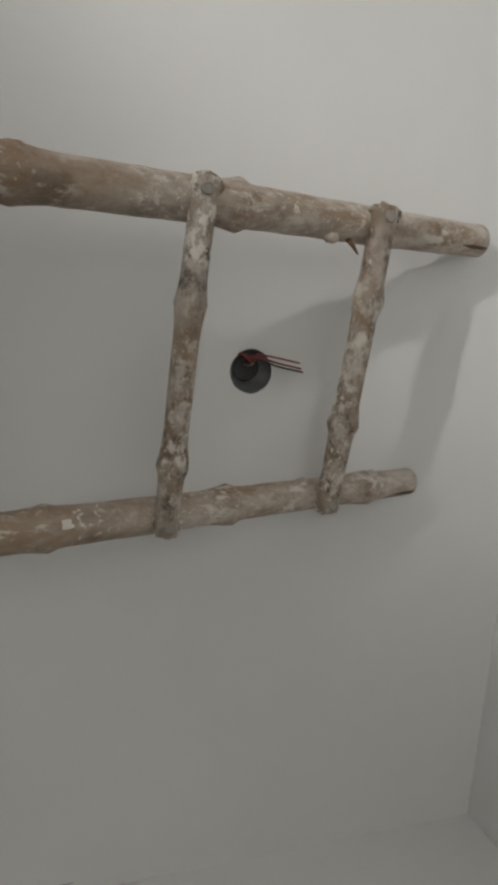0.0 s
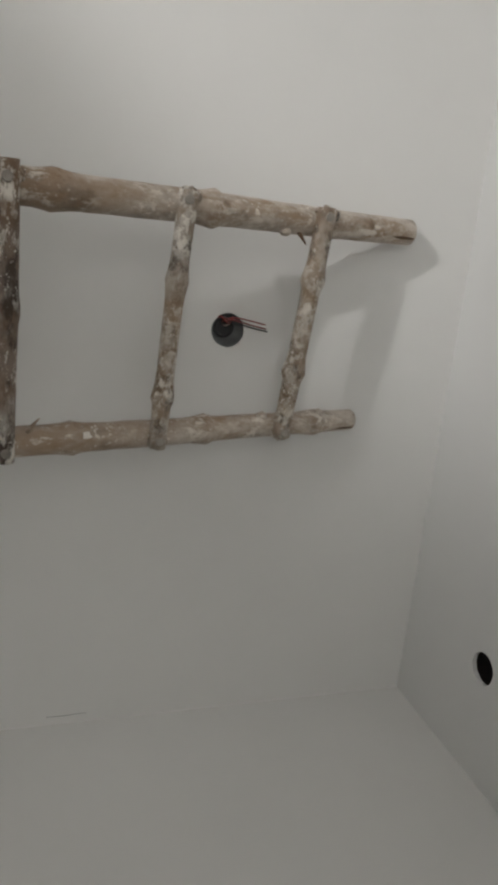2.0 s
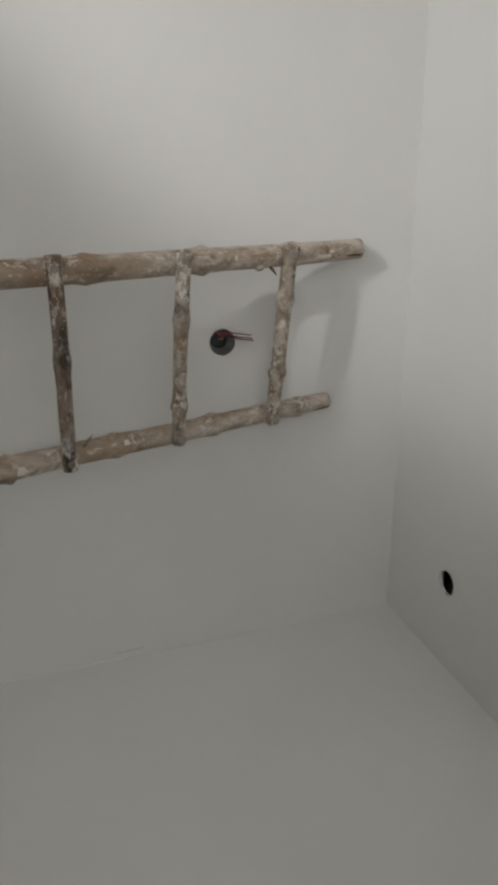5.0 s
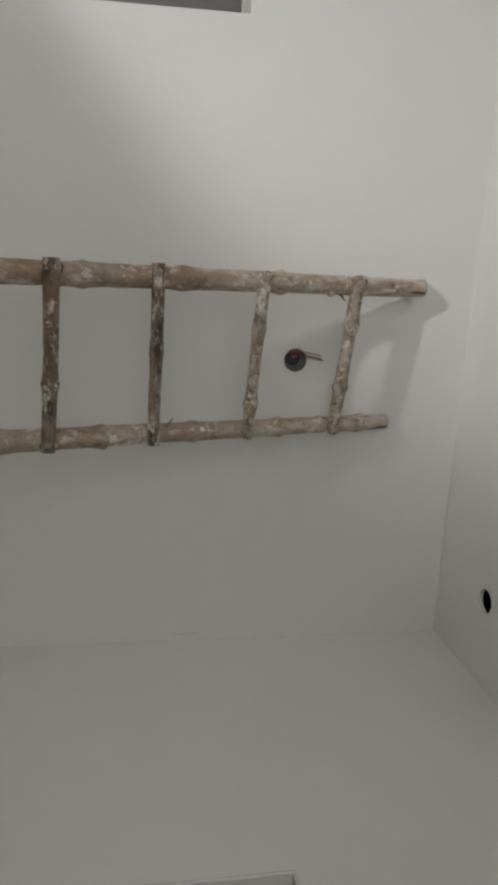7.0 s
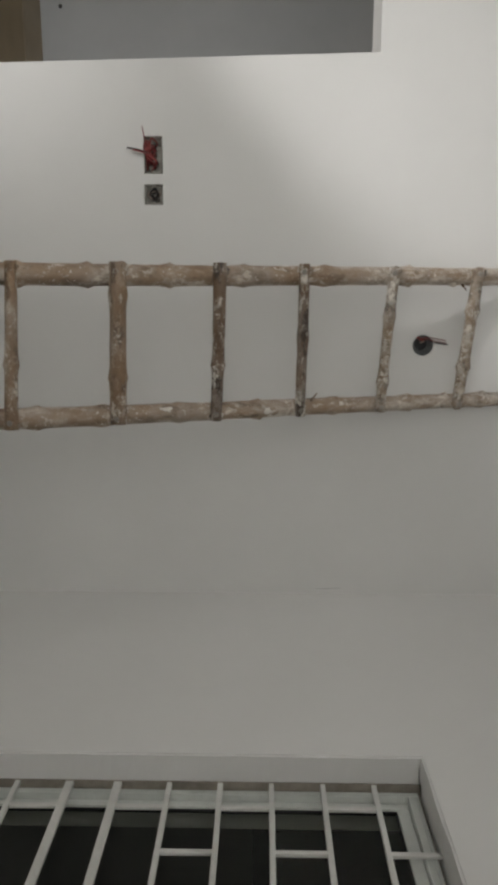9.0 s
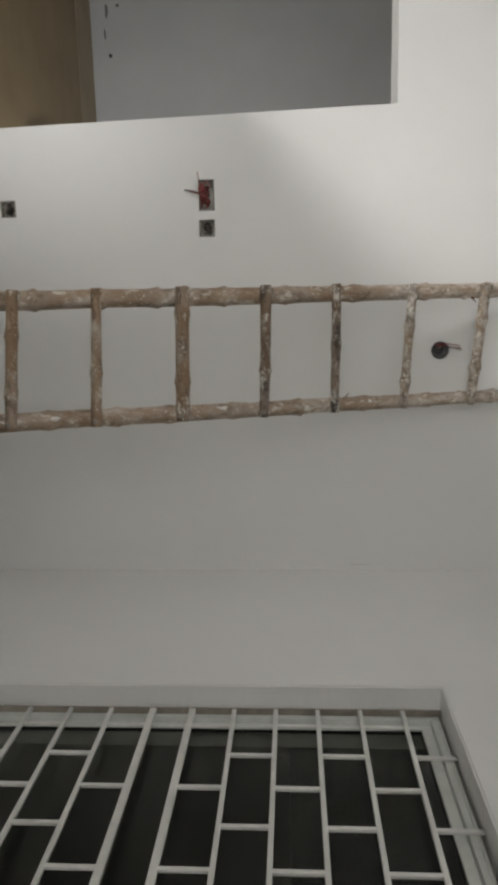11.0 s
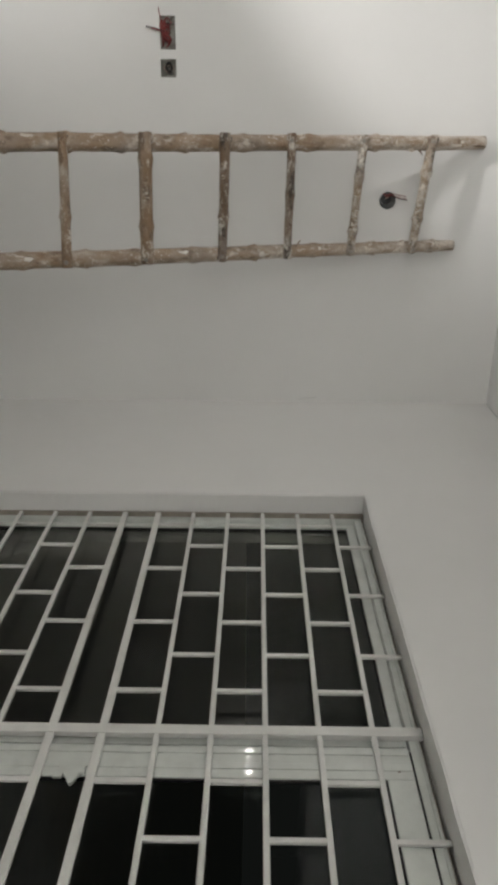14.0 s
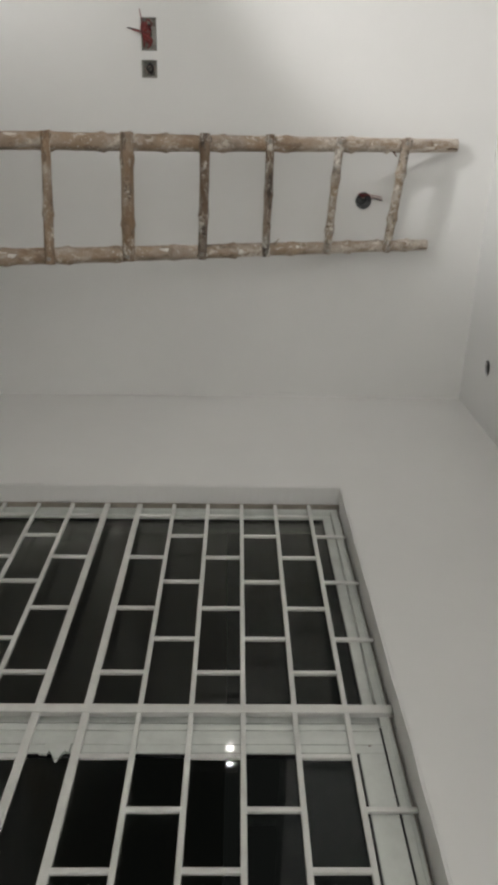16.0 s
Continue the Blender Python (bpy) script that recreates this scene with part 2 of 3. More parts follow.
def pierced(us, vs, thick, holes=(), rounds=()):
    """A slab u by v with openings: holes (u0, u1, v0, v1, depth or None for right through), rounds (u, v, radius, depth or None). Verts are (u, v, w)."""
    bm = bmesh.new()
    quad = lambda *c: bm.faces.new([bm.verts.new(p) for p in c])
    boxes = [(*h[:4], h[4]) for h in holes]
    cells = [(u - 1.5 * r, u + 1.5 * r, v - 1.5 * r, v + 1.5 * r) for u, v, r, d in rounds]
    gu = sorted({us[0], us[1], *(x for b in boxes for x in b[:2]), *(x for c in cells for x in c[:2])})
    gv = sorted({vs[0], vs[1], *(x for b in boxes for x in b[2:4]), *(x for c in cells for x in c[2:4])})
    for a, b in zip(gu, gu[1:]):
        for c, d in zip(gv, gv[1:]):
            mu, mv = (a + b) / 2, (c + d) / 2
            inside = [h for h in boxes if h[0] < mu < h[1] and h[2] < mv < h[3]]
            circ = [r for q, r in zip(cells, rounds) if q[0] < mu < q[1] and q[2] < mv < q[3]]
            if not inside and not circ:
                quad((a, c, 0), (b, c, 0), (b, d, 0), (a, d, 0))
            if not any(h[4] is None for h in inside) and not any(r[3] is None for r in circ):
                quad((a, c, thick), (b, c, thick), (b, d, thick), (a, d, thick))
    for a, b, c, d, deep in boxes:
        w = thick if deep is None else deep
        ring = ((a, c), (b, c), (b, d), (a, d))
        for (p, q), (r, s) in zip(ring, ring[1:] + ring[:1]):
            if deep is None and q == s and q in (vs[0], vs[1]):
                continue
            quad((p, q, 0), (r, s, 0), (r, s, w), (p, q, w))
        if deep is not None:
            quad((a, c, w), (b, c, w), (b, d, w), (a, d, w))
    for u, v, r, deep in rounds:
        n, w = 40, thick if deep is None else deep
        ang = [2 * math.pi * (k + 0.5) / n for k in range(n)]
        ragged = [r * (1 + 0.05 * noise.noise((math.cos(t) * 3 + u, math.sin(t) * 3, v))) for t in ang]
        rim = [(u + q * math.cos(t), v + q * math.sin(t)) for t, q in zip(ang, ragged)]
        sq = [(u + 1.5 * r * math.cos(t) / max(abs(math.cos(t)), abs(math.sin(t))), v + 1.5 * r * math.sin(t) / max(abs(math.cos(t)), abs(math.sin(t)))) for t in ang]
        for k in range(n):
            j = (k + 1) % n
            for face in ((0,) if deep is not None else (0, thick)):
                quad((*sq[k], face), (*sq[j], face), (*rim[j], face), (*rim[k], face))
                if (abs(sq[k][0] - u) > abs(sq[k][1] - v)) != (abs(sq[j][0] - u) > abs(sq[j][1] - v)):
                    corner = (u + 1.5 * r * (1 if sq[k][0] + sq[j][0] > 2 * u else -1), v + 1.5 * r * (1 if sq[k][1] + sq[j][1] > 2 * v else -1))
                    quad((*sq[k], face), (*corner, face), (*sq[j], face))
            quad((*rim[k], 0), (*rim[j], 0), (*rim[j], w), (*rim[k], w))
        if deep is not None:
            quad(*((*p, w) for p in rim))
    a, b, c, d = us[0], us[1], vs[0], vs[1]
    for (p, q), (r, s) in (((a, c), (b, c)), ((b, c), (b, d)), ((b, d), (a, d)), ((a, d), (a, c))):
        if any(h[4] is None and q == s == h[k] for h in boxes for k in (2, 3)):
            for e, f in zip(gu, gu[1:]):
                if not any(h[4] is None and h[0] < (e + f) / 2 < h[1] and q in h[2:4] for h in boxes):
                    quad((e, q, 0), (f, q, 0), (f, q, thick), (e, q, thick))
        else:
            quad((p, q, 0), (r, s, 0), (r, s, thick), (p, q, thick))
    bmesh.ops.remove_doubles(bm, verts=bm.verts, dist=1e-5)
    return bm


def placed(bm, way):
    for v in bm.verts:
        v.co = way(*v.co)
    return bm


# ---- the room ----
WEST, SOUTH = -5.6, -5.3
JAMB, LINTEL = -2.24, 2.14
HOLE = (-1.126, 2.363, 0.043)
SWITCH_A, SWITCH_B, SOCKET = (-1.955, -1.812, 1.207, 1.283), (-1.772, -1.692, 1.205, 1.281), (-1.888, -1.81, 0.238, 0.313)

wall = pierced((WEST, 0.24), (0.0, 3.3), 0.23,
               [(JAMB - 3.2, JAMB, 0.0, LINTEL, None)] + [(*r, 0.055) for r in (SWITCH_A, SWITCH_B, SOCKET)], [(*HOLE, 0.07)])
for v in wall.verts:
    if abs(v.co.x - JAMB) < 1e-4:
        v.co.x = -2.213 - 0.0203 * v.co.y
wall_north = single("wall_north", placed(wall, lambda u, v, w: Vector((u, w, v))), WALL, "white-painted plaster wall with a doorway", "wall", kind="structure")

# balcony opening in the side wall
OPEN_N, OPEN_S, HEAD = -1.145, -3.665, 2.171
single("wall_east", placed(pierced((SOUTH, 0.0), (0.0, 3.3), 0.24, [(OPEN_S, OPEN_N, 0.0, HEAD, None)]), lambda u, v, w: Vector((w, u, v))), WALL,
       "white-painted plaster wall with a wide balcony opening", "wall", kind="structure")
single("wall_south", box((WEST, SOUTH - 0.2, 0), (0.24, SOUTH, 3.3)), WALL, "white-painted plaster wall", "wall", kind="structure")
single("wall_west", box((WEST - 0.2, SOUTH - 0.2, 0), (WEST, 0.23, 3.3)), WALL, "white-painted plaster wall", "wall", kind="structure")
single("floor", box((WEST - 0.2, SOUTH - 0.2, -0.12), (0.24, 0.23, 0)), SCREED, "bare grey cement screed floor", "floor", kind="structure")

TOP = 3.035
# ceiling boards with a sunk tray, and the slab over them
TRAY = (-4.95, -0.637, -4.6, -0.668)
boards = placed(pierced((WEST, 0.0), (SOUTH, 0.0), 0.013, [(*TRAY, None)], [(-0.318, -0.378, 0.044, None)]), lambda u, v, w: Vector((u, v, TOP + w)))
tray_z = TOP + 0.14
for lo, hi in (((TRAY[0] - 0.013, TRAY[2] - 0.013, TOP + 0.014), (TRAY[0], TRAY[3] + 0.013, tray_z)), ((TRAY[1], TRAY[2] - 0.013, TOP + 0.014), (TRAY[1] + 0.013, TRAY[3] + 0.013, tray_z)),
               ((TRAY[0], TRAY[2] - 0.013, TOP + 0.014), (TRAY[1], TRAY[2], tray_z)), ((TRAY[0], TRAY[3], TOP + 0.014), (TRAY[1], TRAY[3] + 0.013, tray_z)),
               ((TRAY[0] - 0.013, TRAY[2] - 0.013, tray_z + 0.001), (TRAY[1] + 0.013, TRAY[3] + 0.013, tray_z + 0.013))):
    add_box(boards, lo, hi)
single("ceiling", boards, CEIL, "white board ceiling with a sunk tray and a downlight hole", "ceiling", kind="structure")
single("ceiling_slab", box((-18.2, SOUTH - 0.2, 3.3), (0.24, 3.05, 3.45)), SCREED, "bare concrete slab", "ceiling", kind="structure")

# the room next door, with a wide opening to the night at its far end
single("floor_next_room", box((-18.0, 0.23, -0.12), (0.24, 2.42, 0)), BROWN_FLOOR, "dusty brown floor of the next room", "floor", kind="structure")
single("floor_border", box((-18.0, 2.42, -0.12), (0.24, 2.85, 0.004)), BROWN_BORDER, "paler brown floor border along the wall", "floor", kind="structure")
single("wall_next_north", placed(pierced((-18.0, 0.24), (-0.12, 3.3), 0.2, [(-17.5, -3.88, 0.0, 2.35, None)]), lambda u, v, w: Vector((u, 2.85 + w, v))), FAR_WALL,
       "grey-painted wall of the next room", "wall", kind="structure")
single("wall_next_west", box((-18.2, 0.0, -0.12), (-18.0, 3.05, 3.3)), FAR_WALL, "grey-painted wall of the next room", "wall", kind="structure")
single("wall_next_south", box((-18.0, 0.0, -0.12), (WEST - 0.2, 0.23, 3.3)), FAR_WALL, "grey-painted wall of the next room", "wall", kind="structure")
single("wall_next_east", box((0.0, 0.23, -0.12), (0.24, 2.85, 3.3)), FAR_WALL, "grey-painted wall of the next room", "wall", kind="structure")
single("ceiling_next_room", box((-18.0, 0.23, TOP), (0.0, 2.85, TOP + 0.02)), CEIL, "white ceiling of the next room", "ceiling", kind="structure")
single("ground", box((-400, -400, -3.4), (400, 400, -3.3)), SCREED, "dark ground below the balcony at night", "ground", kind="structure")

# ---- the bamboo ladder ----


def rail_y(z, t=0.0):
    """The rails' distance from the wall; t: 0 for the door-side rail, 1 for the other, which leans a little less."""
    return (1 - t) * (-0.088 - 0.227 * (2.79 - z) + 0.041 * math.exp((z - 2.79) / 0.35)) + t * (-0.042 - 0.275 * (2.715 - z))


def stick(p0, p1, r0, r1, nodes_at, seed, bend=0.004, bulge=0.13, seg=18, step=0.018, hollow=0.03):
    """A bamboo stem: tapered, swollen at its nodes, never quite straight or round."""
    p0, p1 = Vector(p0), Vector(p1)
    n = max(8, int((p1 - p0).length / step))
    pts, radii = [], []
    for i in range(n + 1):
        t = i / n
        s = t * (p1 - p0).length
        wob = Vector([noise.noise((seed + 11 * k, s * 2.2, 0.3)) for k in range(3)]) * bend
        swell = 0.0
        for q in nodes_at:
            d = s - q
            swell += bulge * math.exp(-((d + 0.004) / 0.024) ** 2) + 0.08 * math.exp(-(d / 0.006) ** 2) - 0.06 * math.exp(-((d - 0.015) / 0.008) ** 2)
        rough = 0.02 * noise.noise((seed * 3.1, s * 14, 0.0))
        pts.append(p0.lerp(p1, t) + wob)
        radii.append((r0 + (r1 - r0) * t) * (1 + swell + rough))
    bm = tube(pts, radii, seg, hollow=hollow)
    for v in bm.verts:
        v.co += Vector((noise.noise(v.co * 30 + Vector((seed, 0, 0))), noise.noise(v.co * 30 + Vector((0, seed, 0))), 0)) * 0.0012
    return bm


ladder = thing("ladder", (-1.157, rail_y(0, 0.5), 0.0), "worn bamboo ladder splashed with white paint, leaning on the wall", "ladder")


def rail(x, t, z1, r0, r1, nodes_at, seed):
    bm = stick((x, rail_y(0.02, t), 0.02), (x, rail_y(z1, t), z1), r0, r1, nodes_at, seed, 0.004, 0.17)
    for v in bm.verts:
        k = (v.co.z - 0.02) / (z1 - 0.02)
        v.co.y += rail_y(v.co.z, t) - (1 - k) * rail_y(0.02, t) - k * rail_y(z1, t)
    part("rail", bm, (BAMBOO, CUT), ladder, smooth=True)


rail(-1.406, 0, 2.812, 0.042, 0.032, (0.28, 0.58, 0.85, 1.085, 1.375, 1.65, 1.96, 2.295, 2.61), 1.0)
rail(-0.907, 1, 2.715, 0.042, 0.028, (0.2, 0.62, 0.9, 1.13, 1.415, 1.715, 2.025, 2.345, 2.665), 5.0)
RUNGS = ((2.527, 2.484, 0.023, 0.022, (0.165, 0.385)), (2.184, 2.158, 0.0205, 0.0195, (0.19, 0.44)), (1.840, 1.837, 0.0205, 0.0195, (0.27,)),
         (1.534, 1.517, 0.024, 0.021, (0.37, 0.06)), (1.182, 1.168, 0.029, 0.030, (0.12, 0.41)), (0.835, 0.815, 0.020, 0.024, (0.35,)),
         (0.512, 0.478, 0.024, 0.025, (0.19, 0.42)), (0.19, 0.17, 0.024, 0.024, (0.29,)))
for n, (za, zb, ra, rb, at) in enumerate(RUNGS):
    part("rung", stick((-1.436 if n < 2 else -1.448, rail_y(za) - 0.040, za + 0.002), (-0.889 if n < 2 else -0.878, rail_y(zb, 1) - 0.038, zb - 0.002), ra, rb, at, 20.0 + 7 * n, 0.004, 0.27 if n < 2 else 0.2), (RUNG_PAINTED if n < 2 else RUNG_DARK if n < 4 else RUNG, CUT), ladder,
         "paint-splashed bamboo rung", smooth=True)

    for x, t, z in ((-1.417, 0, za), (-0.902, 1, zb)):
        y = rail_y(z, t) - 0.038 - (ra if t == 0 else rb) * 1.03
        part("nail", tube(((x, y + 0.006, z), (x, y - 0.0005, z), (x, y - 0.0025, z)), [0.004, 0.0105, 0.0085], 14, hollow=0.0012), (NAIL, NAIL), ladder, "bent rusty nail head", smooth=True)


def crust(x, y, z, r, seed):
    """Dried plaster and frayed fibre round the end of a rung."""
    bm = bmesh.new()
    bmesh.ops.create_icosphere(bm, subdivisions=4, radius=1.0)
    for v in bm.verts:
        n = 1 + 0.28 * noise.noise(v.co * 1.8 + Vector((seed, 0, 0))) + 0.16 * noise.noise(v.co * 5 + Vector((0, seed, 0)))
        v.co = Vector((x, y, z)) + Vector((v.co.x * r * 0.8, v.co.y * r * 0.7, v.co.z * r * 1.05)) * n
    part("crust", bm, RUNG_PAINTED, ladder, "dried plaster round the rung end", smooth=True)


for n, (za, zb, ra, rb, at) in enumerate(RUNGS):
    crust(-1.423, rail_y(za) - 0.034, za + 0.004, ra * 1.14, 3.0 + n)
    if n % 2 or n == 0:
        crust(-0.896, rail_y(zb, 1) - 0.034, zb - 0.002, rb * 1.12, 31.0 + n)
part("spur", tube(((-1.378, rail_y(2.47) - 0.012, 2.468), (-1.366, rail_y(2.47) - 0.018, 2.476), (-1.352, rail_y(2.47) - 0.020, 2.486)), [0.006, 0.004, 0.0015], 8), SPLIT, ladder, "dark broken thorn", smooth=True)


def knot(x, y, z, r, seed):
    """The scar of a cut side shoot."""
    bm = bmesh.new()
    bmesh.ops.create_icosphere(bm, subdivisions=3, radius=1.0)
    for v in bm.verts:
        v.co = Vector((x, y, z)) + Vector((v.co.x * r, v.co.y * r * 0.9, v.co.z * r * 1.3)) * (1 + 0.22 * noise.noise(v.co * 2 + Vector((seed, 0, 0))))
    part("knot", bm, BAMBOO, ladder, "cut side shoot", smooth=True)


for x, t, z, side in ((-1.406, 0, 1.925, -1), (-1.406, 0, 1.365, 1), (-1.406, 0, 2.245, 1), (-0.907, 1, 1.978, -1), (-0.907, 1, 1.676, 1), (-0.907, 1, 2.60, -1), (-0.907, 1, 2.43, -1), (-0.907, 1, 1.12, -1),
                      (-1.406, 0, 1.08, -1), (-0.907, 1, 0.63, 1), (-1.406, 0, 2.43, 1)):
    knot(x + side * 0.029, rail_y(z, t) - 0.014, z, 0.011, z * 9)


def blot(x, t, z, r, long, wide, turn=0.0, mat=None, name="paint_blot", label="thick white paint blot"):
    """A thin dried splash that hugs the round rail; turn: how far it sits round the stem, 0 facing the room."""
    bm = bmesh.new()
    bmesh.ops.create_uvsphere(bm, u_segments=24, v_segments=14, radius=1.0)
    for v in bm.verts:
        edge = 1 + 0.35 * noise.noise(Vector((v.co.x * 1.7 + z * 7, v.co.z * 1.7, 0.0)))
        a, dz, out = turn + v.co.x * wide / r * edge, v.co.z * long * edge, r * (1.0 + 0.035 * v.co.y)
        v.co = Vector((x + out * math.sin(a), rail_y(z + dz, t) - out * math.cos(a), z + dz))
    part(name, bm, mat or PAINT_BLOT, ladder, label, smooth=True)


for x, t, z, r, long, wide, turn in ((-0.907, 1, 1.704, 0.0345, 0.022, 0.014, 0.1), (-0.907, 1, 1.345, 0.0365, 0.035, 0.010, -0.5), (-1.406, 0, 1.385, 0.0375, 0.018, 0.008, 0.0),
                                     (-0.907, 1, 0.65, 0.040, 0.022, 0.010, -0.3), (-0.907, 1, 1.99, 0.034, 0.020, 0.009, -0.4)):
    blot(x, t, z, r, long, wide, turn)
blot(-1.406, 0, 2.782, 0.0325, 0.034, 0.004, 0.45, SPLIT, "split", "brown split in the rail end")
blot(-0.907, 1, 2.69, 0.0290, 0.028, 0.003, 0.5, SPLIT, "split", "brown split in the rail end")
part("twig", tube(((-0.925, rail_y(1.875, 1) - 0.012, 1.873), (-0.948, rail_y(1.875, 1) - 0.030, 1.885), (-0.966, rail_y(1.875, 1) - 0.034, 1.90)), [0.006, 0.004, 0.002], 8), BAMBOO, ladder, "short broken twig", smooth=True)

# ---- white security grille in the balcony opening ----
GX = 0.104
grille = thing("security_grille", (GX, (OPEN_N + OPEN_S) / 2, 0.0), "white-painted steel bar grille filling the balcony opening", "grille")
PITCH, STEP = 0.1535, 0.328
BAR_Z = [2.0285 - PITCH * k + (0.004 if k == 6 else -0.003 if k == 5 else 0) for k in range(13)]
THICK = (5, 6)
POSTS = (-2.388, OPEN_S + 0.022)
for k, z in enumerate(BAR_Z):
    h = 0.0125 if k in THICK else 0.0080
    part("bar", box((GX - 0.007, OPEN_S, z - h), (GX + 0.007, OPEN_N, z + h), 0.003), WHITE_BAR, grille)
for y in POSTS:
    part("post", box((GX - 0.010, y - 0.0165, 0.0), (GX + 0.010, y + 0.0165, HEAD), 0.003), WHITE_BAR, grille)
for k in range(13):
    if k == 6:
        continue
    hi = HEAD if k == 0 else BAR_Z[k - 1]
    start = -1.412 if k % 2 == 0 else -1.574
    for q in range(-1, 8):
        y = start - STEP * q
        if y > OPEN_N - 0.05:
            continue
        if y < OPEN_S + 0.1 or abs(y + 2.388) < 0.05:
            continue
        part("connector", box((GX - 0.006, y - 0.0070, BAR_Z[k]), (GX + 0.006, y + 0.0070, hi), 0.003), WHITE_BAR, grille)

# ---- sliding balcony door behind the grille ----
door = thing("sliding_door", (0.18, (OPEN_N + OPEN_S) / 2, 0.0), "white aluminium sliding balcony door with dark night outside", "sliding door")
FX0, FX1 = 0.112, 0.235
GAP = 0.013
part("frame_jamb", box((FX0 + 0.004, OPEN_N - 0.030, 0), (FX1, OPEN_N - GAP, HEAD - GAP), 0.002), FRAME_WHITE, door)
for d in (0.0195, 0.0255):
    part("jamb_ridge", box((FX0 - 0.001, OPEN_N - d - 0.002, 0), (FX0 + 0.006, OPEN_N - d, HEAD - GAP - 0.002), 0.0006), FRAME_WHITE, door)
part("sealant", box((FX0 + 0.030, OPEN_N - GAP, 0), (FX1, OPEN_N - 0.0005, HEAD - 0.0005)), RAW_MORTAR, door, "brown mortar packed behind the frame")
part("sealant", box((0.095, OPEN_N - 0.0035, 0), (FX0 + 0.029, OPEN_N - 0.0005, HEAD - 0.0005)), RAW_MORTAR, door, "brown mortar packed behind the frame")
part("sealant", box((FX0 + 0.030, OPEN_S + 0.030, HEAD - GAP), (FX1, OPEN_N - GAP - 0.001, HEAD - 0.0005)), RAW_MORTAR, door, "brown mortar packed behind the frame")
part("frame_jamb", box((FX0, OPEN_S, 0), (FX1, OPEN_S + 0.030, HEAD), 0.003), FRAME_WHITE, door)
part("frame_head", box((FX0 + 0.002, OPEN_S + 0.030, HEAD - 0.044), (FX1, OPEN_N - 0.030, HEAD - GAP), 0.002), FRAME_WHITE, door)
part("head_ridge", box((FX0 - 0.002, OPEN_S + 0.030, HEAD - 0.024), (FX0 + 0.004, OPEN_N - 0.032, HEAD - 0.020), 0.0008), FRAME_WHITE, door)
part("track", box((FX0, OPEN_S + 0.030, 0), (FX1, OPEN_N - 0.030, 0.045), 0.003), FRAME_WHITE, door)


def sash(y0, y1, x, deep, w_n, w_s, ztop, top, pane_mat, label):
    """One glazed leaf from y0 (south) to y1 (north), with a stepped bead round the glass."""
    leaf = part("sash", box((x, y1 - w_n, 0.047), (x + deep, y1, ztop), 0.003), FRAME_WHITE, door, label)
    part("stile", box((x, y0, 0.047), (x + deep, y0 + w_s, ztop), 0.003), FRAME_WHITE, leaf)
    part("top_rail", box((x, y0 + w_s, ztop - top), (x + deep, y1 - w_n, ztop), 0.003), FRAME_WHITE, leaf)
    part("bottom_rail", box((x, y0 + w_s, 0.047), (x + deep, y1 - w_n, 0.12), 0.003), FRAME_WHITE, leaf)
    mid = x + deep / 2
    for lo, hi in (((mid - 0.006, y0 + w_s, ztop - top - 0.004), (mid + 0.006, y1 - w_n, ztop - top)), ((mid - 0.006, y1 - w_n - 0.004, 0.12), (mid + 0.006, y1 - w_n, ztop - top - 0.004)),
                   ((mid - 0.006, y0 + w_s, 0.12), (mid + 0.006, y0 + w_s + 0.004, ztop - top - 0.004))):
        part("gasket", box(lo, hi), RUBBER, leaf)
    pane = part("pane", box((mid - 0.0025, y0 + w_s - 0.006, 0.115), (mid + 0.0025, y1 - w_n + 0.006, ztop - top + 0.006)), pane_mat, leaf, "glass pane")
    pane.visible_shadow = False
    return leaf


fixed = sash(-2.448, OPEN_N - 0.031, 0.139, 0.030, 0.022, 0.085, 2.1265, 0.0355, DUSTY, "fixed leaf with dusty glass")
for y, x, w in ((-2.392, 0.1345, 0.014),):
    part("rib", box((x, y - w, 0.05), (0.1395, y, 2.12), 0.001), FRAME_WHITE, fixed)
part("rib", box((0.1365, -2.422, 0.05), (0.1395, -2.410, 2.13), 0.001), FRAME_WHITE, fixed)
leaf = sash(OPEN_S + 0.031, -2.437, 0.114, 0.022, 0.098, 0.06, 2.121, 0.074, GLASS, "glazed sliding leaf")
for y, x, w in ((-2.438, 0.1085, 0.020), (-2.486, 0.1105, 0.022)):
    part("rib", box((x, y - w, 0.05), (0.1145, y, 2.118), 0.0028), FRAME_WHITE, leaf)
part("screw", tube(((0.1145, -2.507, 2.082), (0.1125, -2.507, 2.082)), [0.006, 0.0045], 14), NAIL, leaf, "sunk dark screw head")
part("groove", box((0.117, OPEN_S + 0.035, 2.1212), (0.130, -2.44, 2.1268)), RUBBER, door, "black strip in the gap above the sliding leaf")
# crescent lock on the sliding leaf
lock = part("lock", box((0.104, -2.540, 1.165), (0.114, -2.512, 1.238), 0.003), FRAME_WHITE, door, "white crescent lock")
hook = bmesh.new()
prof = ((1.182, -2.536), (1.228, -2.536), (1.222, -2.548), (1.212, -2.570), (1.204, -2.572), (1.196, -2.558))
lower = [hook.verts.new((0.098, y, z)) for z, y in prof]
upper = [hook.verts.new((0.110, y, z)) for z, y in prof]
hook.faces.new(lower)
hook.faces.new(upper[::-1])
for k in range(6):
    hook.faces.new((lower[k], upper[k], upper[(k + 1) % 6], lower[(k + 1) % 6]))
part("hook", hook, FRAME_WHITE, lock)
part("tab", box((0.102, -2.549, 1.155), (0.112, -2.530, 1.180), 0.003), FRAME_WHITE, lock)


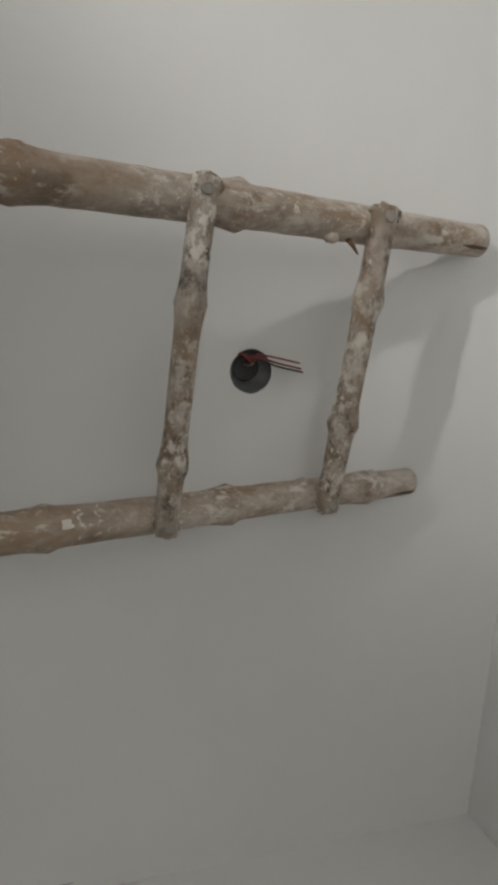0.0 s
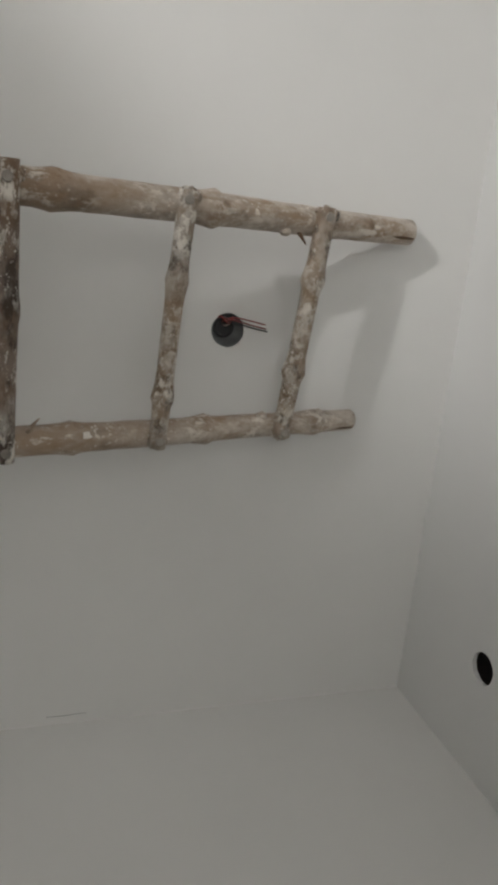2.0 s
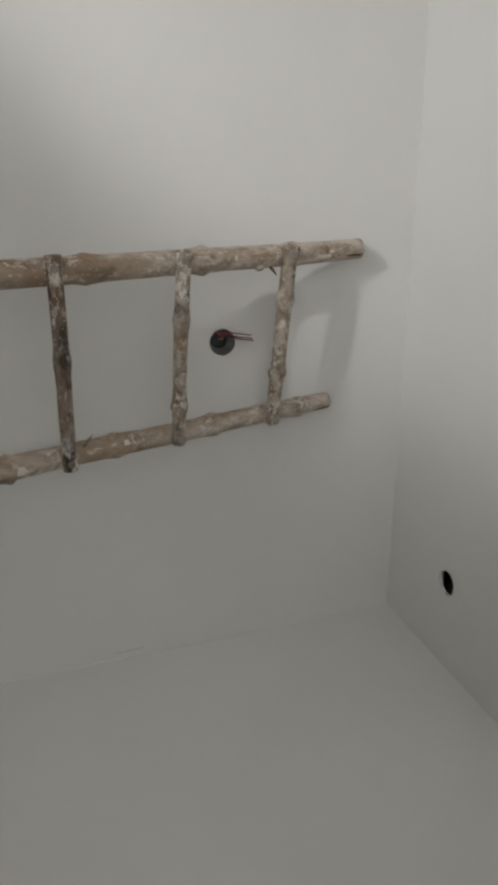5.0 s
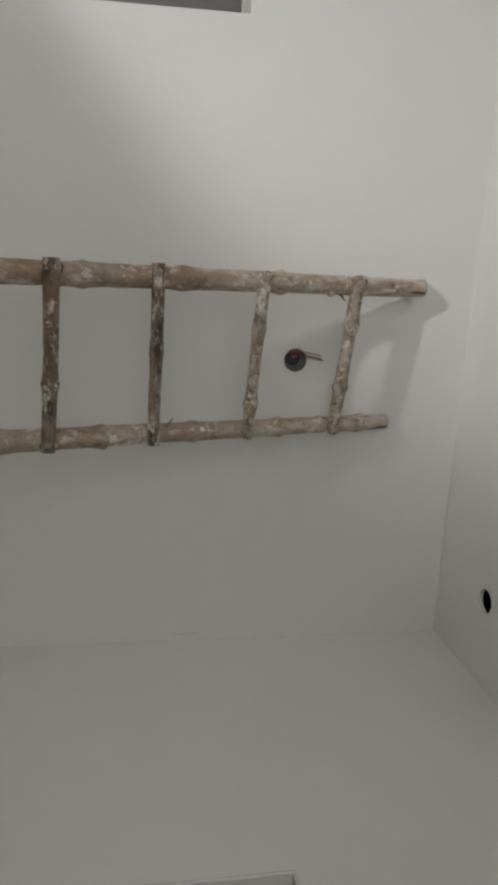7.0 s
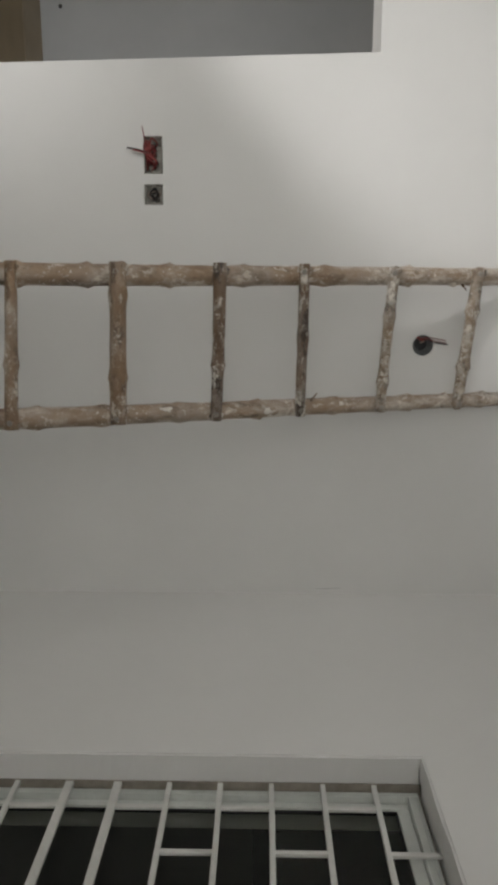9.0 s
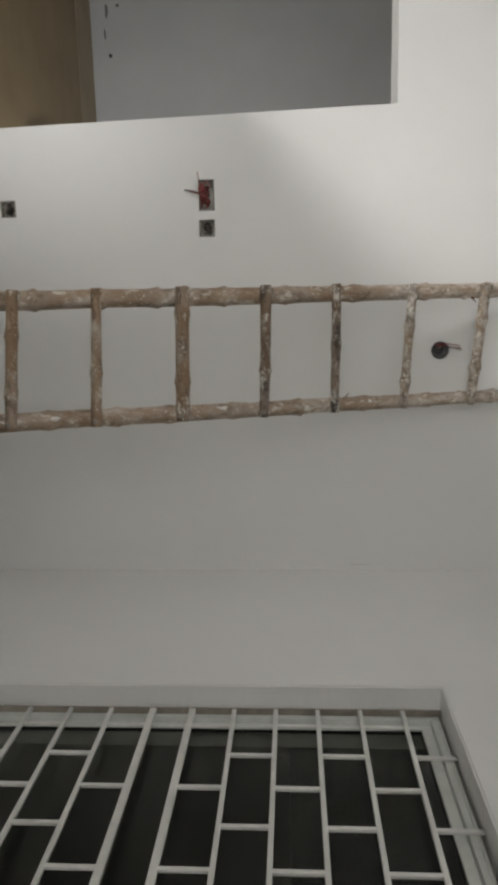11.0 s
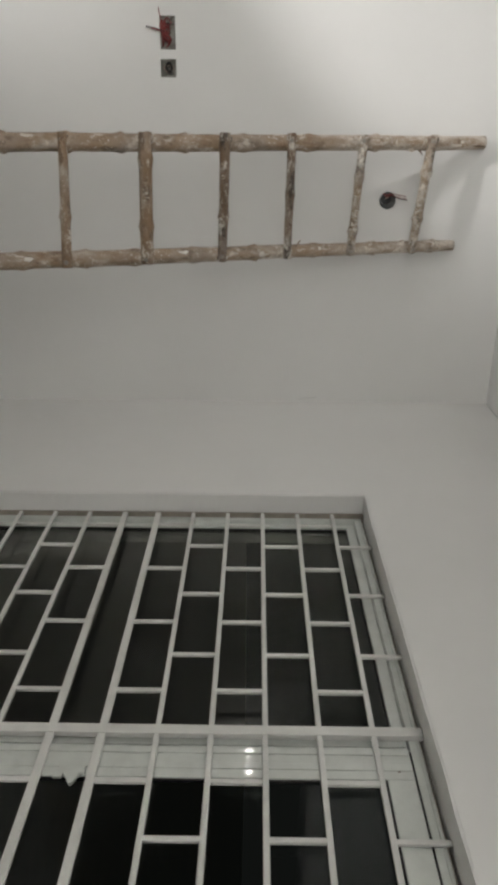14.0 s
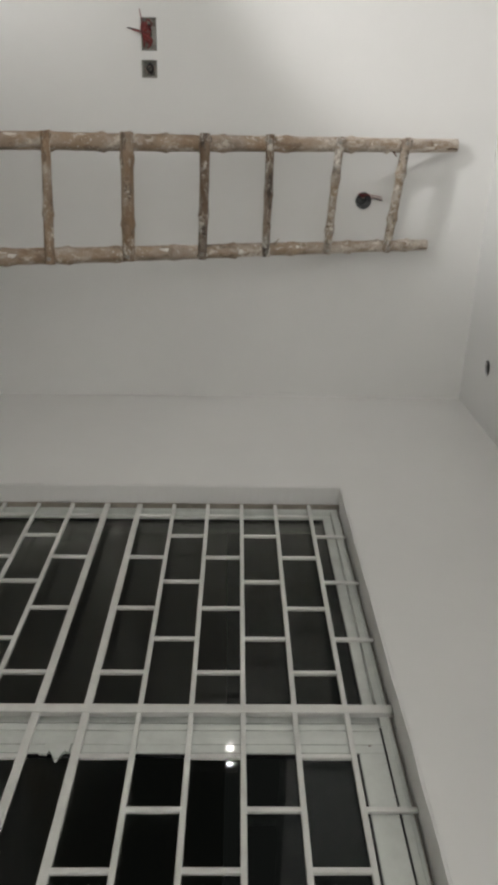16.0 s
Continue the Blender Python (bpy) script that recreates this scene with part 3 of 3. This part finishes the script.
# ---- plaster lips round the opening ----
def lip(name, lo, hi, axis):
    """A trowelled, slightly wavering plaster edge."""
    bm = box(lo, hi)
    long_edges = [e for e in bm.edges if abs((e.verts[0].co - e.verts[1].co)[axis]) > 0.5]
    bmesh.ops.subdivide_edges(bm, edges=long_edges, cuts=90, use_grid_fill=True)
    for v in bm.verts:
        v.co += Vector([noise.noise(v.co * 9 + Vector((k * 5, 0, 0))) * 0.0025 + noise.noise(v.co * 40 + Vector((k * 5, 0, 0))) * 0.0012 if k != axis else 0 for k in range(3)])
    return single(name, bm, WALL, "trowelled plaster lip of the balcony opening", "trim", kind="structure")


lip("plaster_trim_1", (0.004, OPEN_N - 0.007, 0.0), (0.081, OPEN_N + 0.004, HEAD), 2)
lip("plaster_trim_2", (0.004, OPEN_S, HEAD - 0.007), (0.081, OPEN_N - 0.008, HEAD + 0.004), 1)

# ---- wall boxes and wires ----


def wire(points, r, mat, parent, label="", name="wire"):
    """A smooth bent wire through points."""
    pts = [Vector(p) for p in points]
    fine = []
    for i in range(len(pts) - 1):
        a, p, q, d = pts[max(i - 1, 0)], pts[i], pts[i + 1], pts[min(i + 2, len(pts) - 1)]
        for k in range(6):
            t = k / 6
            fine.append(0.5 * (2 * p + (q - a) * t + (2 * a - 5 * p + 4 * q - d) * t * t + (3 * p - a - 3 * q + d) * t ** 3))
    fine.append(pts[-1])
    return part(name, tube(fine, r, 8), mat, parent, label, smooth=True)


def tin_box(rect, label):
    """An open sheet-metal box set in the wall, with lugs and a smear of mortar round it."""
    x0, x1, z0, z1 = rect
    ob = thing("wall_box", ((x0 + x1) / 2, 0.0, (z0 + z1) / 2), label, "wall box", "wall boxes")
    g, t, d = 0.0015, 0.0022, 0.034
    bm = bmesh.new()
    for lo, hi in (((x0 + g, -0.001, z0 + g), (x0 + g + t, d, z1 - g)), ((x1 - g - t, -0.001, z0 + g), (x1 - g, d, z1 - g)), ((x0 + g + t, -0.001, z0 + g), (x1 - g - t, d, z0 + g + t)),
                   ((x0 + g + t, -0.001, z1 - g - t), (x1 - g - t, d, z1 - g)), ((x0 + g, d, z0 + g), (x1 - g, d + 0.002, z1 - g))):
        add_box(bm, lo, hi)
    part("body", bm, TIN, ob, "dull galvanised steel")
    for x in (x0 + 0.004, x1 - 0.012):
        part("lug", box((x, 0.003, (z0 + z1) / 2 - 0.007), (x + 0.008, 0.005, (z0 + z1) / 2 + 0.007), 0.0006), TIN, ob)
    for k in range(3):
        x = x0 + (x1 - x0) * (0.25 + 0.25 * k)
        part("knockout", tube(((x, d - 0.001, (z0 + z1) / 2), (x, d - 0.003, (z0 + z1) / 2)), 0.011, 16), BOX_DARK, ob)
    bm = bmesh.new()
    rng = random.Random(int(-x0 * 1000))
    for k in range(9):
        c = Vector((rng.uniform(x0 + 0.012, x1 - 0.012), rng.uniform(0.026, 0.032), rng.uniform(z0 + 0.01, z1 - 0.01)))
        lump = bmesh.ops.create_icosphere(bm, subdivisions=2, radius=rng.uniform(0.006, 0.013), matrix=Matrix.Translation(c))
        for v in lump["verts"]:
            v.co += noise.noise_vector(v.co * 90) * 0.004
    part("mortar_crumbs", bm, MORTAR, ob, smooth=True)
    return ob


big_box = tin_box(SWITCH_A, "open double metal wall box with red wires hanging out")
rng = random.Random(4)
for k in range(13):
    x, z = -1.875 + rng.uniform(-0.045, 0.04), 1.242 + rng.uniform(-0.018, 0.018)
    wire(((x, 0.030, z), (x + rng.uniform(-0.02, 0.02), 0.012, z + rng.uniform(-0.015, 0.02)), (x + rng.uniform(-0.03, 0.02), -0.012, z + rng.uniform(-0.02, 0.012)),
          (-1.885 + rng.uniform(-0.025, 0.02), -0.004 + rng.uniform(-0.01, 0.01), 1.222 + rng.uniform(-0.012, 0.012)), (-1.86 + rng.uniform(-0.03, 0.04), 0.02, 1.235 + rng.uniform(-0.02, 0.02))),
         0.0032, WIRE_RED, big_box, "red insulated wire")
wire(((-1.87, 0.03, 1.235), (-1.885, -0.008, 1.222), (-1.893, -0.022, 1.197), (-1.899, -0.026, 1.168)), 0.0033, WIRE_RED, big_box, "red insulated wire")
wire(((-1.88, 0.03, 1.24), (-1.888, -0.010, 1.225), (-1.899, -0.020, 1.190), (-1.906, -0.028, 1.145)), 0.0034, WIRE_DARK, big_box, "taped dark wire end")
wire(((-1.90, 0.03, 1.238), (-1.912, -0.004, 1.222), (-1.945, -0.018, 1.214), (-1.985, -0.026, 1.207)), 0.0022, WIRE_RED, big_box, "thin red wire")
small_box = tin_box(SWITCH_B, "open square metal wall box with curled dark wires")
socket_box = tin_box(SOCKET, "open square metal wall box low on the wall")
for ob, cx, cz in ((small_box, -1.732, 1.243), (socket_box, -1.849, 0.2755)):
    rng = random.Random(int(cz * 100))
    for k in range(6):
        a = rng.uniform(0, 6.28)
        pts = [(cx + 0.022 * math.cos(a + q * 1.3) * rng.uniform(0.5, 1.2), 0.030 - 0.006 * q, cz + 0.022 * math.sin(a + q * 1.3) * rng.uniform(0.5, 1.2)) for q in range(5)]
        wire(pts, 0.0026, WIRE_PALE if k == 2 else WIRE_DARK, ob, "curled wire")

# round conduit box with two red wires, high on the wall
conduit = thing("conduit_box", (HOLE[0], 0.0, HOLE[1]), "round dark conduit box in the wall with loose red wires", "conduit box")
hx, hz, hr = HOLE
ring = bmesh.new()
prev = None
for r, y in ((hr * 1.02, 0.001), (hr * 0.96, 0.004), (hr * 0.92, 0.018), (0.004, 0.020)):
    row = [ring.verts.new((hx + r * math.cos(a) * (1 + 0.035 * noise.noise((3 * math.cos(a), 3 * math.sin(a), 7)) * (r > hr * 0.8)), y, hz + r * math.sin(a))) for a in (2 * math.pi * k / 36 for k in range(36))]
    if prev:
        for k in range(36):
            ring.faces.new((prev[k], prev[(k + 1) % 36], row[(k + 1) % 36], row[k]))
    prev = row
ring.faces.new(prev)
part("cup", ring, CONDUIT, conduit, "dark grey plastic", smooth=True)
part("pipe", tube(((hx - 0.006, 0.020, hz - 0.008), (hx - 0.006, 0.008, hz - 0.008)), [0.027, 0.026], 24, hollow=0.004), (CONDUIT, BOX_DARK), conduit, smooth=True)
for q, (dx, mat) in enumerate(((0.0, WIRE_RED), (0.010, WIRE_RED), (0.016, WIRE_DARK))):
    wire(((hx - 0.004, 0.045, hz - 0.004), (hx - 0.022 + dx * 0.4, 0.012, hz - 0.012), (hx - 0.030 + dx * 0.5, -0.012, hz - 0.008), (hx - 0.034 + dx * 0.6, -0.020, hz + 0.014),
          (hx - 0.030 + dx, -0.022, hz + 0.045), (hx - 0.022 + dx * 1.1, -0.026, hz + 0.090 + 0.004 * q)), 0.0019, mat, conduit, "red insulated wire" if mat is WIRE_RED else "dark wire")
wire(((hx - 0.026, 0.03, hz - 0.03), (hx - 0.034, -0.006, hz - 0.022), (hx - 0.020, -0.014, hz - 0.004), (hx - 0.034, -0.012, hz + 0.008), (hx - 0.014, 0.02, hz + 0.012)), 0.0030, WIRE_RED, conduit, "red insulated wire")
wire(((hx - 0.012, 0.03, hz - 0.012), (hx - 0.012, -0.006, hz - 0.006), (hx - 0.022, -0.012, hz + 0.002), (hx - 0.010, 0.02, hz + 0.006)), 0.0018, WIRE_PALE, conduit, "bare pale wire")

# hairline crack in the corner of the plaster
crack = bmesh.new()
edge = [(-0.026 + 0.004 * noise.noise((z * 20, 0, 0)), z) for z in (1.935 + 0.011 * k for k in range(11))]
rows = [(crack.verts.new((x - w, -0.0008, z)), crack.verts.new((x + w, -0.0008, z)), crack.verts.new((x, 0.002, z))) for (x, z), w in zip(edge, [0.0002 * math.sin(math.pi * (k + 0.4) / 11.8) + 0.0002 for k in range(11)])]
for a, c in zip(rows, rows[1:]):
    for k in range(3):
        crack.faces.new((a[k], a[(k + 1) % 3], c[(k + 1) % 3], c[k]))
for r in (rows[0], rows[-1]):
    crack.faces.new(r)
single("wall_crack", crack, BOX_DARK, "hairline crack in the plaster corner", "crack", kind="structure")

# ---- next room: cloth bundle on the floor; added lamps outside for the reflected spots ----


def chequered(name):
    m, nodes, links, bsdf = material(name)
    co = nodes.new("ShaderNodeTexCoord").outputs["Object"]
    v = nodes.new("ShaderNodeTexVoronoi")
    v.inputs["Scale"].default_value = 24.0
    links.new(co, v.inputs["Vector"])
    sep = nodes.new("ShaderNodeSeparateColor")
    links.new(v.outputs["Color"], sep.inputs[0])
    r = ramp(nodes, ((0.4, (0.24, 0.02, 0.02)), (0.45, (0.04, 0.015, 0.015)), (0.62, (0.26, 0.03, 0.028)), (0.84, (0.45, 0.40, 0.36))))
    r.color_ramp.interpolation = "CONSTANT"
    links.new(sep.outputs[0], r.inputs["Fac"])
    links.new(r.outputs["Color"], bsdf.inputs["Base Color"])
    bsdf.inputs["Roughness"].default_value = 0.8
    return m


cloth = bmesh.new()
bmesh.ops.create_icosphere(cloth, subdivisions=5, radius=1.0)
for v in cloth.verts:
    n = noise.noise(v.co * 1.6) * 0.22 + noise.noise(v.co * 4.2) * 0.10
    v.co = Vector((-2.325, 1.72, 0.0)) + Vector((v.co.x * 0.19 * (1 + n), v.co.y * 0.62 * (1 + n), max(0.0, 0.03 + v.co.z * 0.07 * (1 + 1.5 * n))))
single("cloth", cloth, chequered("red_patterned_cloth"), "crumpled red, black and white patterned cloth on the floor", "cloth", smooth=True)


def reflected_lamp(x, y, z):
    """A far lamp, added out of view to give a bright spot reflected in the door: pole, arm, hood and a bright lens."""
    ob = thing("reflected_lamp", (x, y + 1.0, -3.3), "added distant lamp on a steel pole, out of view, for a reflected bright spot", "street lamp", "street lamps")
    part("pole", tube(((x, y + 1.0, -3.3), (x, y + 1.0, z + 0.15), (x, y + 0.9, z + 0.24)), [0.07, 0.045, 0.03], 12), TIN, ob, smooth=True)
    part("arm", tube(((x, y + 0.9, z + 0.24), (x, y + 0.1, z + 0.24)), 0.025, 10), TIN, ob, smooth=True)
    part("hood", box((x - 0.09, y - 0.09, z + 0.085), (x + 0.09, y + 0.12, z + 0.25), 0.02), TIN, ob)
    lens = bmesh.new()
    bmesh.ops.create_uvsphere(lens, u_segments=20, v_segments=12, radius=0.105, matrix=Matrix.Translation((x, y, z)))
    part("lens", lens, LAMP_LENS, ob, "glowing white lens", smooth=True)


# both added outside; only their reflections in the door show
reflected_lamp(-15.75, 12.0, 1.63)
reflected_lamp(-16.53, 12.0, 1.63)
hole = tube(((-3.434, 2.8485, 0.156), (-3.434, 2.846, 0.156)), [0.016, 0.012], 12)
single("wall_plug", hole, BOX_DARK, "dark plug hole in the grey wall", "plug hole", kind="structure")

# rubbed dirt near the end of the grey wall
SCUFF = enamel("rubbed_dirt", (0.17, 0.17, 0.165), 0.9, 0.5)
scuff = bmesh.new()
for x, z, a, c in ((-3.775, 0.140, 0.050, 0.010), (-3.60, 0.118, 0.038, 0.008), (-3.815, 0.235, 0.012, 0.014)):
    blob = bmesh.ops.create_icosphere(scuff, subdivisions=3, radius=1.0)["verts"]
    for v in blob:
        n = 1 + 0.6 * noise.noise(v.co * 2.2 + Vector((x * 9, 0, z * 9)))
        v.co = Vector((x + v.co.x * a * n, 2.8495 + v.co.y * 0.0012, z + v.co.z * c * n))
single("wall_scuff", scuff, SCUFF, "dark rubbed dirt on the grey wall", "scuff marks", kind="structure", smooth=True)
